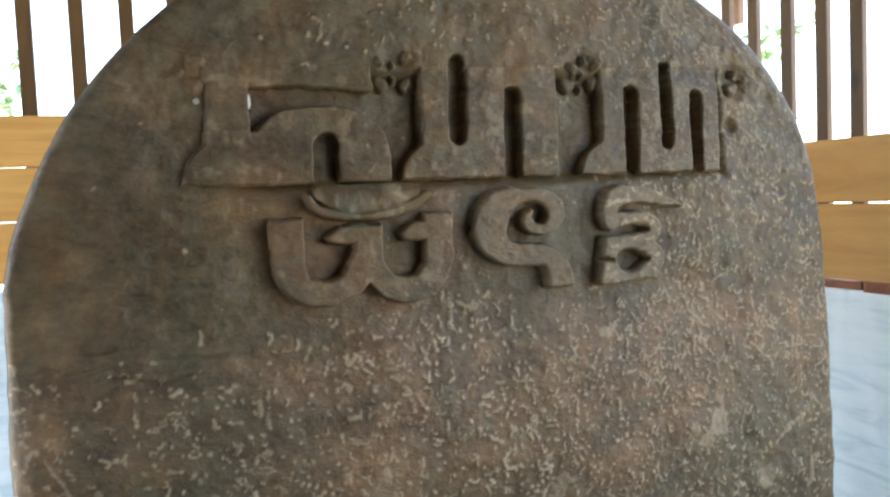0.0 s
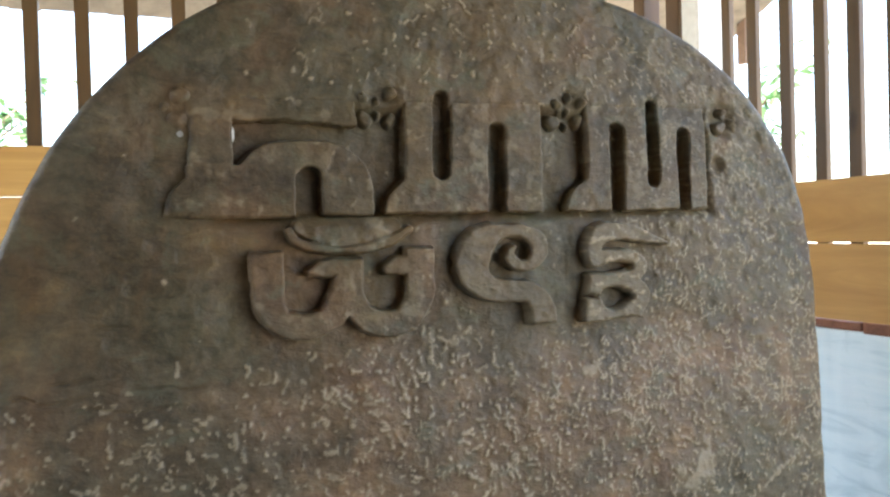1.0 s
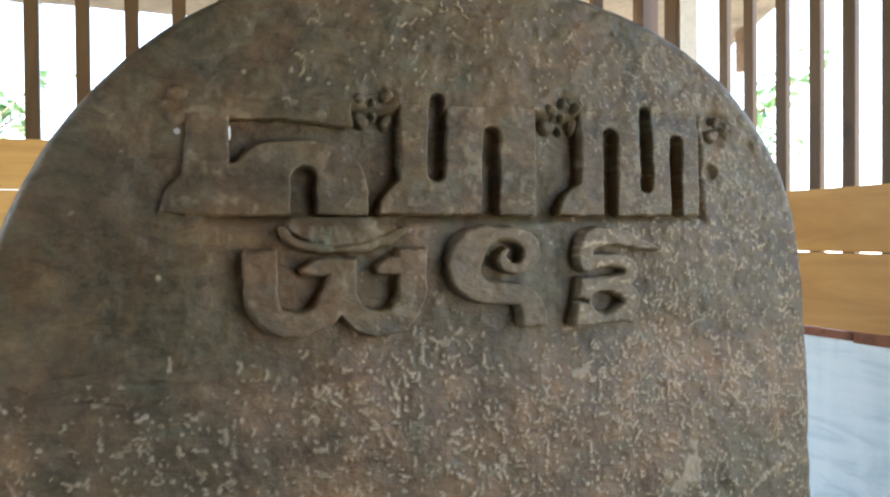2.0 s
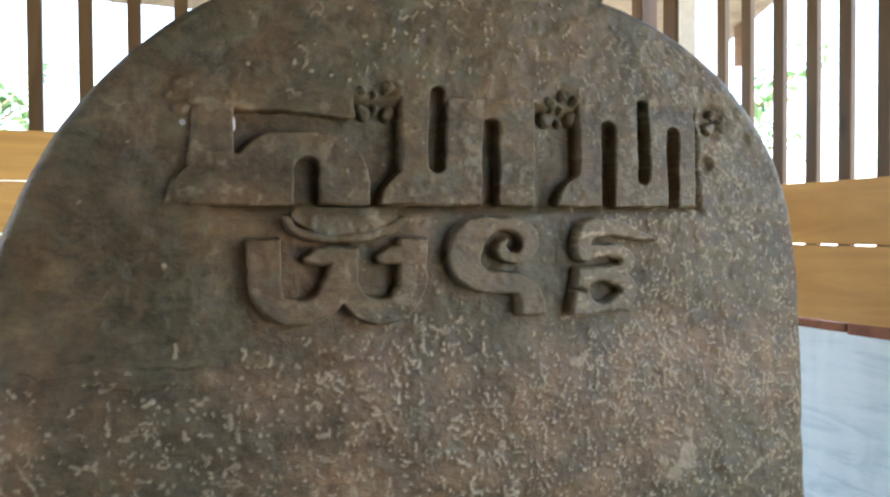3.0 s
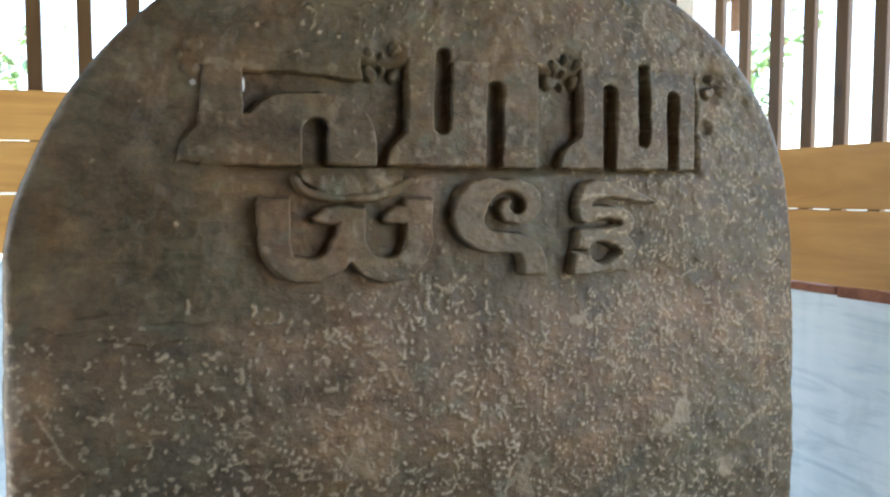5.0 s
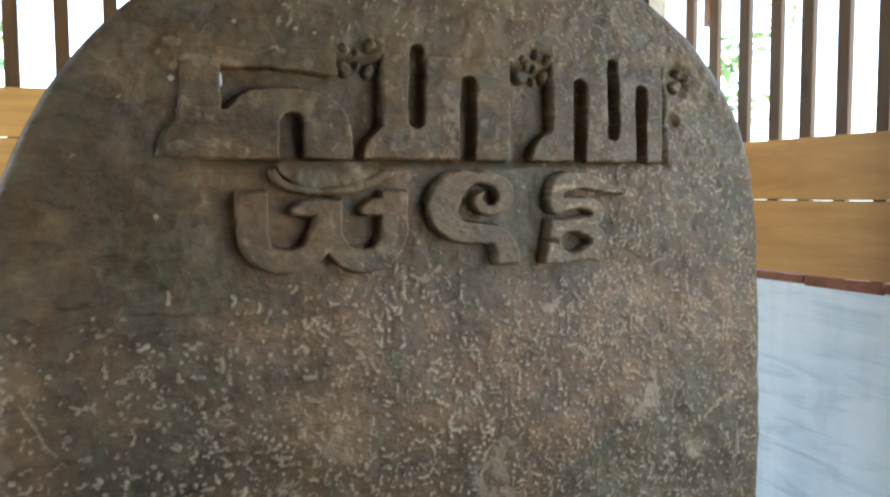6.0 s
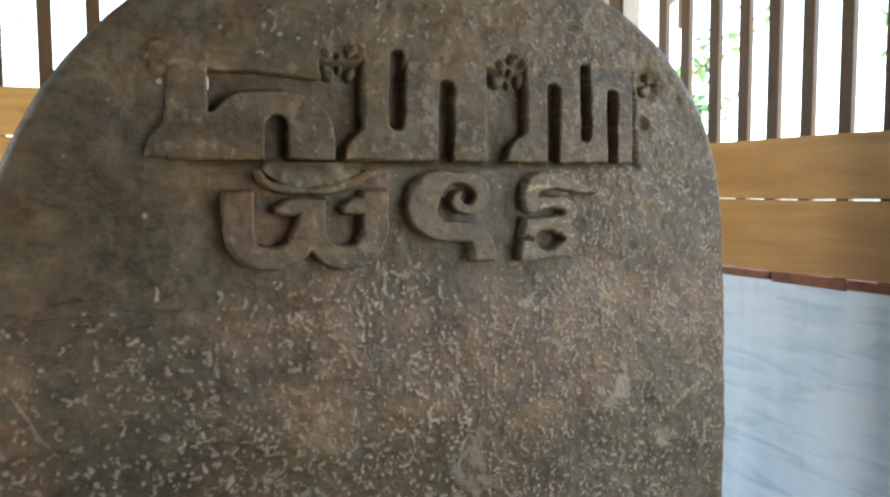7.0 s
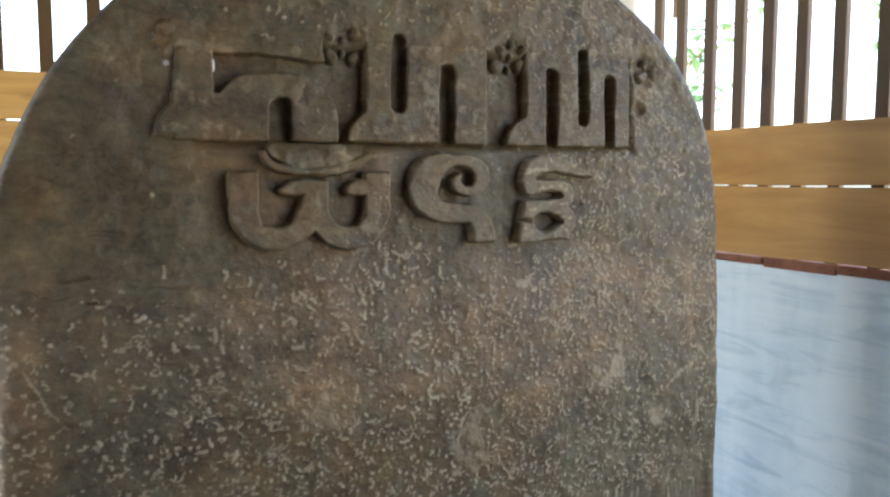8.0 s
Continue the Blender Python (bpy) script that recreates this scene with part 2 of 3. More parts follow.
for y0, y1 in ((0.887, 0.945), (0.679, 0.710), (0.585, 0.618), (0.475, 0.509), (0.372, 0.405), (0.278, 0.312), (0.180, 0.212), (0.079, 0.111), (-0.029, 0.003)):
    slat(wall_east, EAST, EAST + 0.016, y0, y1, 1.206, 2.45)
y = -0.14
while y > -0.55:
    slat(wall_east, EAST, EAST + 0.016, y, y + 0.03, 1.206, 2.45)
    y -= 0.108
under(part("post", box(EAST + 0.0, EAST + 0.115, 0.800, 0.874, 1.206, 2.45, 0.006), PAINT, None, "white painted square post"), wall_east)
under(part("corner_post", box(EAST + 0.0, EAST + 0.06, 1.052, 1.105, 1.206, 2.45, 0.004), SLAT, None, "brown wooden corner post"), wall_east)
under(part("top_rail", box(EAST, EAST + 0.06, SOUTH, NORTH + 0.06, 2.451, 2.55, 0.004), SLAT), wall_east)
# unseen boards close the gap above, added to keep top light off the stone
under(part("upper_boards", box(EAST + 0.02, EAST + 0.05, SOUTH, NORTH, 2.551, 3.40, 0.004), SLAT), wall_east)

# north wall: three planks and slats
wall_north = empty("wall_north", (0, NORTH, 0), "low plastered wall with three varnished planks and upright wooden slats", "wall", "structure")
under(part("plaster_base", box(WEST, EAST + THICK, NORTH + 0.004, NORTH + THICK, 0, 1.250, 0.004), PLASTER), wall_north)
for k, (z0, z1) in enumerate(((1.270, 1.411), (1.418, 1.536), (1.541, 1.659))):
    under(part("plank", wavy_board("x", WEST, EAST - 0.025, NORTH - 0.022, NORTH - 0.003, z0, z1, 5 + k), PLANK_X), wall_north)
x = -0.622 - 13 * 0.112
while x < EAST - 0.09:
    slat(wall_north, x, x + 0.034, NORTH, NORTH + 0.03, 1.251, 2.45)
    x += 0.112
under(part("top_rail", box(WEST, EAST - 0.002, NORTH, NORTH + 0.06, 2.451, 2.55, 0.004), SLAT), wall_north)
# same out-of-view closing, added against light from above
under(part("upper_boards", box(WEST, EAST - 0.002, NORTH + 0.02, NORTH + 0.05, 2.551, 3.40, 0.004), SLAT), wall_north)


# west wall, out of view: dark boards cut fill light, wide north opening added
wall_west = empty("wall_west", (WEST, 0, 0), "unseen plain dark board wall with an added wide opening", "wall", "structure")
under(part("boarding", box(WEST - THICK, WEST, SOUTH, -0.40, 0, 2.45, 0.004), DARK_BOARD), wall_west)
# unseen sill, its height chosen to trim what this opening lets in
under(part("added_low_wall", box(WEST - THICK, WEST, -0.399, 1.049, 0, 0.35, 0.004), PLASTER), wall_west)
under(part("jamb", box(WEST - THICK, WEST, 1.05, NORTH + THICK, 0, 2.45, 0.004), PLASTER), wall_west)
under(part("top_rail", box(WEST - 0.10, WEST - 0.02, SOUTH, NORTH, 2.451, 2.55, 0.004), SLAT), wall_west)
# out of view too: boards added to shut out high light
under(part("upper_boards", box(WEST - 0.08, WEST - 0.05, SOUTH, NORTH, 2.551, 3.40, 0.004), SLAT), wall_west)

# south wall, out of view: closed with dark boards to block frontal light
wall_south = empty("wall_south", (0, SOUTH, 0), "unseen plain closed wall of added dark boards", "wall", "structure")
under(part("boarding", box(WEST - THICK, EAST + THICK, SOUTH - THICK, SOUTH, 0, 3.40, 0.004), DARK_BOARD), wall_south)

# roof: a low skirt of tiles outside the walls, an unseen hipped top above
roof = empty("roof", ((EAST + WEST) / 2, (NORTH + SOUTH) / 2, 2.6), "low clay tile eaves with an added unseen hipped top", "roof", "structure")


def skirt(points):
    """A sloping strip of roof: low and high corners in plan, the outer edge lower."""
    bm = bmesh.new()
    rings = [[bm.verts.new((x, y, z + lift)) for x, y, z in points] for lift in (0.0, 0.035)]
    bm.faces.new(rings[0]), bm.faces.new(rings[1])
    for i in range(4):
        bm.faces.new((rings[0][i], rings[0][(i + 1) % 4], rings[1][(i + 1) % 4], rings[1][i]))
    bmesh.ops.recalc_face_normals(bm, faces=bm.faces)
    return bm


def hip_top(off, z, rise):
    bm = bmesh.new()
    x0, x1, y0, y1 = WEST - off, EAST + off, SOUTH - off, NORTH + off
    half = (x1 - x0) / 2
    for lift in (0.0, 0.06):
        low = [bm.verts.new((x, y, z + lift)) for x, y in ((x0, y0), (x1, y0), (x1, y1), (x0, y1))]
        ridge = [bm.verts.new(((x0 + x1) / 2, y, z + rise + lift)) for y in (y0 + half, y1 - half)]
        for f in ((low[0], low[1], ridge[0]), (low[1], low[2], ridge[1], ridge[0]), (low[2], low[3], ridge[1]), (low[3], low[0], ridge[0], ridge[1])):
            bm.faces.new(f)
    bm.verts.ensure_lookup_table()
    for k in range(4):
        bm.faces.new((bm.verts[k], bm.verts[(k + 1) % 4], bm.verts[6 + (k + 1) % 4], bm.verts[6 + k]))
    bmesh.ops.recalc_face_normals(bm, faces=bm.faces)
    return bm


N_IN, N_OUT = NORTH + 0.13, NORTH + 0.78
under(part("skirt", skirt(((WEST, N_IN, 2.44), (2.05, N_IN, 2.44), (2.05, N_OUT, 2.19), (WEST, N_OUT, 2.19))), TILE), roof)
under(part("bargeboard", box(2.00, 2.03, 1.655, 1.705, 2.10, 2.30, 0.004), ROOF_WOOD, None, "dark weathered board at the eave's end"), roof)
# top tier out of view, added to keep sun and sky off the inside
under(part("top", hip_top(0.12, 3.40, 1.1), TILE), roof)
for x, y in ((WEST - 0.05, SOUTH), (EAST + 0.06, SOUTH), (EAST + 0.06, NORTH + 0.05), (WEST - 0.05, NORTH + 0.05)):
    under(part("post", box(x - 0.05, x + 0.05, y - 0.05, y + 0.05, 2.55, 3.46, 0.004), ROOF_WOOD), roof)
# rounded tile ends along the eave in sight
tile_end = bmesh.new()
bmesh.ops.create_cone(tile_end, cap_ends=True, segments=10, radius1=0.055, radius2=0.05, depth=0.34)
for v in tile_end.verts:
    v.co = Vector((v.co.x, v.co.z, max(v.co.y, -0.012) * 0.55))
tile_mesh = bpy.data.meshes.new("tile")
tile_end.to_mesh(tile_mesh)
tile_end.free()
tile_mesh.materials.append(TILE)
for i in range(22):
    ob = new("tile", tile_mesh)
    wob = 0.012 * math.sin(i * 2.7)
    ob.matrix_world = pose(-1.3 + i * 0.15, NORTH + 0.66 + wob, 2.265 + wob * 0.5, -21, 0, 0)
    under(ob, roof)

# ---- the inscribed stone ----
FACE_X, FACE_Z, FACE_C = -0.0738, 0.0521, -0.0205


def face_y(x, z):
    return FACE_X * x + FACE_Z * (z - 1.4) + FACE_C


MID = 0.014


def half_width(z, side):
    """How far the outline lies from the middle at a height. side: -1 or 1."""
    z0, rise, power, root, wide = (1.320, 0.460, 1.60, 2.50, 0.571) if side < 0 else (1.300, 0.480, 2.40, 2.40, 0.580)
    up = np.clip((z - z0) / rise, 0, 1)
    below = np.clip(z0 - z, 0, 2)
    return wide * (1 - up ** power) ** (1 / root) - (0.018 if side > 0 else -0.012) * below


def fbm(x, z, freq, seed, octaves=4):
    """Smooth value noise on arrays."""
    out, amp, total = 0, 1.0, 0
    for o in range(octaves):
        r = np.random.RandomState(seed + o)
        grid = r.rand(64, 64)
        u, v = x * freq + 31.7 + o * 7.3, z * freq + 17.2 + o * 3.1
        i, j = np.floor(u).astype(int), np.floor(v).astype(int)
        a, b = u - i, v - j
        a, b = a * a * (3 - 2 * a), b * b * (3 - 2 * b)
        g = lambda p, q: grid[p % 64, q % 64]
        out = out + amp * ((g(i, j) * (1 - a) + g(i + 1, j) * a) * (1 - b) + (g(i, j + 1) * (1 - a) + g(i + 1, j + 1) * a) * b)
        total, amp, freq = total + amp, amp * 0.5, freq * 2.03
    return out / total - 0.5


def soft_step(value, low, high):
    t = np.clip((value - low) / (high - low), 0, 1)
    return t * t * (3 - 2 * t)


# flat shapes as signed distances (positive inside)


def stroke(x, z, points):
    """A brush stroke along points of (x, z, radius)."""
    best = np.full(np.shape(x), -9.0)
    for (ax, az, ar), (bx, bz, br) in zip(points, points[1:]):
        dx, dz = bx - ax, bz - az
        t = np.clip(((x - ax) * dx + (z - az) * dz) / (dx * dx + dz * dz + 1e-12), 0, 1)
        best = np.maximum(best, ar + (br - ar) * t - np.hypot(x - ax - t * dx, z - az - t * dz))
    return best


def curve(points, steps=6):
    """A smooth run through (x, z, radius) points."""
    p = np.array([points[0], *points, points[-1]], float)
    out = []
    for a, b, c, d in zip(p, p[1:], p[2:], p[3:]):
        for k in range(steps):
            t = k / steps
            out.append(tuple(0.5 * (2 * b + (c - a) * t + (2 * a - 5 * b + 4 * c - d) * t * t + (3 * b - a - 3 * c + d) * t ** 3)))
    return out + [tuple(p[-1])]


def block(x, z, x0, x1, z0, z1, slant=0.045):
    """An upright rectangle that leans with the writing."""
    x = x - slant * (z - 1.45)
    return np.minimum(np.minimum(x - x0, x1 - x), np.minimum(z - z0, z1 - z))


def slot(x, z, at, z0, z1, radius, slant=0.045):
    return stroke(x, z, [(at + slant * (z0 - 1.45), z0, radius), (at + slant * (z1 - 1.45), z1, radius)])


def foot(x, z, at, toe, z0, z1):
    """The spur at the foot of a stem: upright at x = toe near the base, then sweeping in to x = at."""
    t = np.clip((z - z0) / (z1 - z0), 0, 1)
    edge = toe + (at - toe) * t ** 2.4
    return np.minimum(np.minimum(x - edge, at + 0.05 - x), np.minimum(z - z0, z1 + 0.02 - z))


def letter_one(x, z):
    sag = 0.006 * np.exp(-((x + 0.128) / 0.030) ** 2)
    d = block(x, z, -0.3285, -0.274, 1.450, 1.622, 0.02)
    d = np.maximum(d, foot(x, z, -0.327, -0.3575, 1.4510 - 0.02 * (x + 0.28), 1.502))
    d = np.maximum(d, block(x, z + sag, -0.326, -0.112, 1.5705, 1.622, -0.03))
    arch = 0.09 * (1 - ((np.abs(x + 0.188) / 0.0920) ** 2.8 + (np.clip(z - 1.450, 0, 9) / 0.0995) ** 2.8) ** (1 / 2.8))
    lobe = np.minimum(block(x, z, -0.330, -0.098, 1.449, 1.552, 0.0), arch)
    d = np.maximum(d, np.maximum(lobe, block(x, z, -0.330, -0.19, 1.449, 1.517, 0.0)))
    d = np.minimum(d, -slot(x, z, -0.184, 1.40, 1.4965, 0.0150))
    return np.where((x < -0.30) & (z > 1.456), d * 0.55, d)


def letter_two(x, z):
    d = block(x, z, -0.0605, 0.1365, 1.449, 1.626)
    d = np.maximum(d, foot(x, z, -0.059, -0.0868, 1.449, 1.497))
    d = np.minimum(d, -slot(x, z, -0.0080, 1.508, 1.66, 0.0110))
    return np.minimum(d, -slot(x, z, 0.0695, 1.40, 1.560, 0.0112))


def letter_three(x, z):
    d = block(x, z, 0.2015, 0.3995, 1.448, 1.626)
    d = np.maximum(d, foot(x, z, 0.2035, 0.1688, 1.449, 1.495))
    d = np.minimum(d, -slot(x, z, 0.2510, 1.40, 1.5635, 0.0090))
    d = np.minimum(d, -slot(x, z, 0.3084, 1.4925, 1.599, 0.0080))
    return np.minimum(d, -slot(x, z, 0.3590, 1.40, 1.5590, 0.0080))


def crescent(x, z):
    rim = stroke(x, z, curve([(-0.2110, 1.4352, 0.0035), (-0.2030, 1.4206, 0.0057), (-0.1800, 1.4103, 0.0060), (-0.1479, 1.4062, 0.0062), (-0.1113, 1.4085, 0.0068), (-0.0813, 1.4176, 0.0083), (-0.0567, 1.4306, 0.0054)]))
    bowl = stroke(x, z, curve([(-0.1952, 1.4377, 0.0100), (-0.1719, 1.4325, 0.0173), (-0.1395, 1.4285, 0.0203), (-0.1064, 1.4311, 0.0176), (-0.0764, 1.4367, 0.0103)]))
    return np.maximum(rim, np.minimum(bowl, 0.0010))


def double_bowl(x, z):
    left = stroke(x, z, curve([(-0.2378, 1.4180, 0.0196), (-0.2388, 1.3562, 0.0195), (-0.2352, 1.3352, 0.0188), (-0.2252, 1.3209, 0.0182), (-0.2082, 1.3146, 0.0176), (-0.1873, 1.3137, 0.0170), (-0.1674, 1.3220, 0.0157), (-0.1497, 1.3427, 0.0186), (-0.1405, 1.3638, 0.0194), (-0.1390, 1.4000, 0.0190)]))
    right = stroke(x, z, curve([(-0.1405, 1.3638, 0.0194), (-0.1353, 1.3422, 0.0158), (-0.1228, 1.3230, 0.0159), (-0.1048, 1.3122, 0.0167), (-0.0790, 1.3118, 0.0168), (-0.0599, 1.3227, 0.0191), (-0.0487, 1.3428, 0.0191), (-0.0464, 1.3685, 0.0199), (-0.0450, 1.4180, 0.0199)]))
    top = 1.4070 - 0.0115 * soft_step(0.06 - np.abs(x + 0.140), 0.0, 0.02)
    arms = np.minimum(np.maximum(left, right), top - z)
    serif_one = np.minimum(stroke(x, z, [(-0.1465, 1.3841, 0.0129), (-0.1714, 1.3839, 0.0107), (-0.1870, 1.3807, 0.0057)]), z - 1.3730)
    serif_two = np.minimum(stroke(x, z, [(-0.0505, 1.3833, 0.0147), (-0.0768, 1.3854, 0.0117), (-0.0889, 1.3805, 0.0080)]), z - 1.3735)
    return np.maximum(arms, np.maximum(serif_one, serif_two))


def spiral_numeral(x, z):
    tail = [(0.1238, 1.2846, 0.0200), (0.1230, 1.3192, 0.0193), (0.1072, 1.3405, 0.0154), (0.0778, 1.3446, 0.0153), (0.0498, 1.3500, 0.0167), (0.0318, 1.3626, 0.0211), (0.0254, 1.3831, 0.0248), (0.0365, 1.4085, 0.0227), (0.0546, 1.4211, 0.0152)]
    eye = [(0.0546, 1.4211, 0.0152), (0.0766, 1.4247, 0.0099), (0.1010, 1.4221, 0.0108), (0.1180, 1.4103, 0.0131), (0.1207, 1.3933, 0.0124), (0.1094, 1.3796, 0.0092), (0.0937, 1.3777, 0.0069), (0.0817, 1.3849, 0.0084), (0.0788, 1.3956, 0.0069), (0.0855, 1.4016, 0.0046)]
    return np.minimum(np.maximum(stroke(x, z, curve(tail)), stroke(x, z, curve(eye))), z - 1.2973)


def three_tier_numeral(x, z):
    flag = stroke(x, z, curve([(0.2055, 1.3814, 0.0118), (0.2045, 1.4011, 0.0118), (0.2139, 1.4168, 0.0145), (0.2378, 1.4205, 0.0122), (0.2689, 1.4169, 0.0106), (0.2957, 1.4085, 0.0068), (0.3156, 1.4009, 0.0033)]))
    middle = stroke(x, z, curve([(0.2072, 1.3821, 0.0119), (0.2249, 1.3857, 0.0098), (0.2453, 1.3865, 0.0092), (0.2639, 1.3822, 0.0100), (0.2732, 1.3695, 0.0100), (0.2628, 1.3575, 0.0100), (0.2396, 1.3570, 0.0070)]))
    base = stroke(x, z, curve([(0.1985, 1.3479, 0.0145), (0.2376, 1.3505, 0.0118), (0.2623, 1.3440, 0.0130), (0.2732, 1.3278, 0.0125), (0.2626, 1.3120, 0.0135), (0.2303, 1.3052, 0.0125), (0.1960, 1.3100, 0.0178)]))
    base = np.maximum(base, stroke(x, z, [(0.1990, 1.3450, 0.0150), (0.1985, 1.3120, 0.0165)]))
    base = np.minimum(base, np.minimum(x - 0.1835 - 0.15 * (z - 1.30), z - 1.2955 - 0.045 * (x - 0.18)))
    hole = 0.0150 * (1 - np.hypot((x - 0.2310) / 0.0185, (z - 1.3280) / 0.0148))
    cut = stroke(x, z, [(0.170, 1.3300, 0.0020), (0.196, 1.3310, 0.0016), (0.206, 1.3290, 0.0006)])
    return np.maximum(np.maximum(flag, middle), np.minimum(base, -np.maximum(hole, cut)))


def curl(knobs):
    """A carved cluster of small worn knobs, each (x, z, radius), joined by a low web."""

    def shape(x, z):
        best = np.full(np.shape(x), -9.0)
        for px, pz, r in knobs:
            turn = np.arctan2(z - pz, x - px)
            best = np.maximum(best, r * (1 + 0.10 * np.sin(2 * turn + 90 * px) + 0.06 * np.sin(3 * turn + 60 * pz)) - np.hypot(x - px, z - pz))
        web = stroke(x, z, [(px, pz, 0.0045) for px, pz, r in knobs])
        return np.maximum(best, np.minimum(web, 0.0006))

    return shape


RELIEFS = [
    # name, shape, x0, x1, z0, z1, height, edge
    ("raised_letter", letter_one, -0.37, -0.06, 1.435, 1.632, 0.030, 0.0035),
    ("raised_letter", letter_two, -0.10, 0.155, 1.435, 1.636, 0.030, 0.0035),
    ("raised_letter", letter_three, 0.155, 0.42, 1.435, 1.636, 0.030, 0.0035),
    ("raised_crescent", crescent, -0.23, -0.035, 1.385, 1.448, 0.015, 0.006),
    ("raised_letter", double_bowl, -0.285, -0.005, 1.28, 1.435, 0.0195, 0.0048),
    ("raised_numeral", spiral_numeral, 0.0, 0.165, 1.275, 1.46, 0.0195, 0.0052),
    ("raised_numeral", three_tier_numeral, 0.18, 0.33, 1.28, 1.445, 0.0190, 0.0048),
    ("carved_curl", curl([(-0.3354, 1.5719, 0.0135), (-0.3329, 1.6014, 0.0125), (-0.352, 1.588, 0.007)]), -0.385, -0.295, 1.54, 1.63, 0.0065, 0.011),
    ("carved_curl", curl([(-0.1042, 1.5760, 0.0125), (-0.0705, 1.5745, 0.0115), (-0.0872, 1.5812, 0.0070), (-0.1069, 1.6030, 0.0080), (-0.0718, 1.6090, 0.0095), (-0.0895, 1.5985, 0.0060)]), -0.135, -0.045, 1.55, 1.63, 0.0105, 0.009),
    ("carved_curl", curl([(0.1613, 1.5750, 0.0132), (0.2034, 1.5765, 0.0122), (0.1821, 1.5700, 0.0078), (0.1667, 1.5997, 0.0084), (0.2043, 1.6017, 0.0090), (0.1853, 1.6080, 0.0078), (0.1840, 1.5890, 0.0066)]), 0.135, 0.225, 1.55, 1.63, 0.0125, 0.009),
    ("carved_curl", curl([(0.4348, 1.5927, 0.0072), (0.4470, 1.5790, 0.0055), (0.4287, 1.5690, 0.0118)]), 0.400, 0.46, 1.50, 1.61, 0.012, 0.008),
]


def sunk(x, z):
    """How deep the ground round the writing is cut below the old surface."""
    row_one = soft_step(np.minimum(0.402 - x, np.minimum(z - 1.446, 1.590 - z)), -0.012, 0.012) * (0.32 * soft_step(x, -0.425, -0.345) + 0.68 * soft_step(x, -0.32, -0.27))
    row_two = soft_step(np.minimum(np.minimum(x + 0.300, 0.330 - x), np.minimum(z - 1.262, 1.450 - z)), -0.06, 0.06)
    pits = sum(w * soft_step(1 - np.hypot(x - a, z - b) / r, 0.0, 0.75) for a, b, r, w in ((-0.350, 1.588, 0.046, 0.45), (-0.086, 1.588, 0.040, 0.65), (0.183, 1.588, 0.042, 0.8), (0.432, 1.580, 0.032, 1.0), (0.422, 1.514, 0.016, 0.8)))
    notches = np.maximum(slot(x, z, -0.0080, 1.56, 1.605, 0.0095), slot(x, z, 0.3084, 1.56, 1.601, 0.0080))
    row_one = np.maximum(row_one, soft_step(notches, -0.002, 0.003))
    return np.maximum(0.0175 * row_one + 0.003 * row_two * (1 - row_one), 0.009 * np.clip(pits, 0, 1))


def cracks(x, z):
    """Short level cracks and flaked edges over the left half."""
    lines = ((-0.54, 1.243, 0.10), (-0.47, 1.228, 0.13), (-0.50, 1.262, 0.07), (-0.40, 1.250, 0.09), (-0.45, 1.325, 0.06), (-0.52, 1.345, 0.05), (-0.43, 1.405, 0.05))
    deep = 0
    for a, b, length in lines:
        mid = b + 0.02 * fbm(x, z * 0 + b, 22, 60, 2)
        deep = deep + soft_step(0.0022 - np.abs(z - mid), -0.001, 0.002) * soft_step(np.minimum(x - a, a + length - x), 0, 0.02)
    return 0.0035 * np.clip(deep, 0, 1)


def relief_noise(x, z):
    right = soft_step(x, 0.0, 0.45) * 0.35 + 0.7
    # the lower face swells forward under the writing and falls back towards the foot and the flanks
    below = soft_step(1.300 - z, 0.0, 0.16)
    swell = 0.013 * below - 0.020 * soft_step(1.09 - z, 0.0, 0.30) - 0.006 * below * soft_step(x - MID, 0.40, 0.58)
    return swell + 0.012 * fbm(x, z, 3.0, 3) + 0.007 * fbm(x, z, 14.0, 8) + 0.0042 * right * fbm(x, z, 62.0, 12, 3) + 0.004 * fbm(x * 0.45, z, 34.0, 44, 3) * soft_step(-x, 0.15, 0.4) + 0.0042 * fbm(x, z, 48.0, 52, 2) * soft_step(x, 0.34, 0.46) - cracks(x, z)


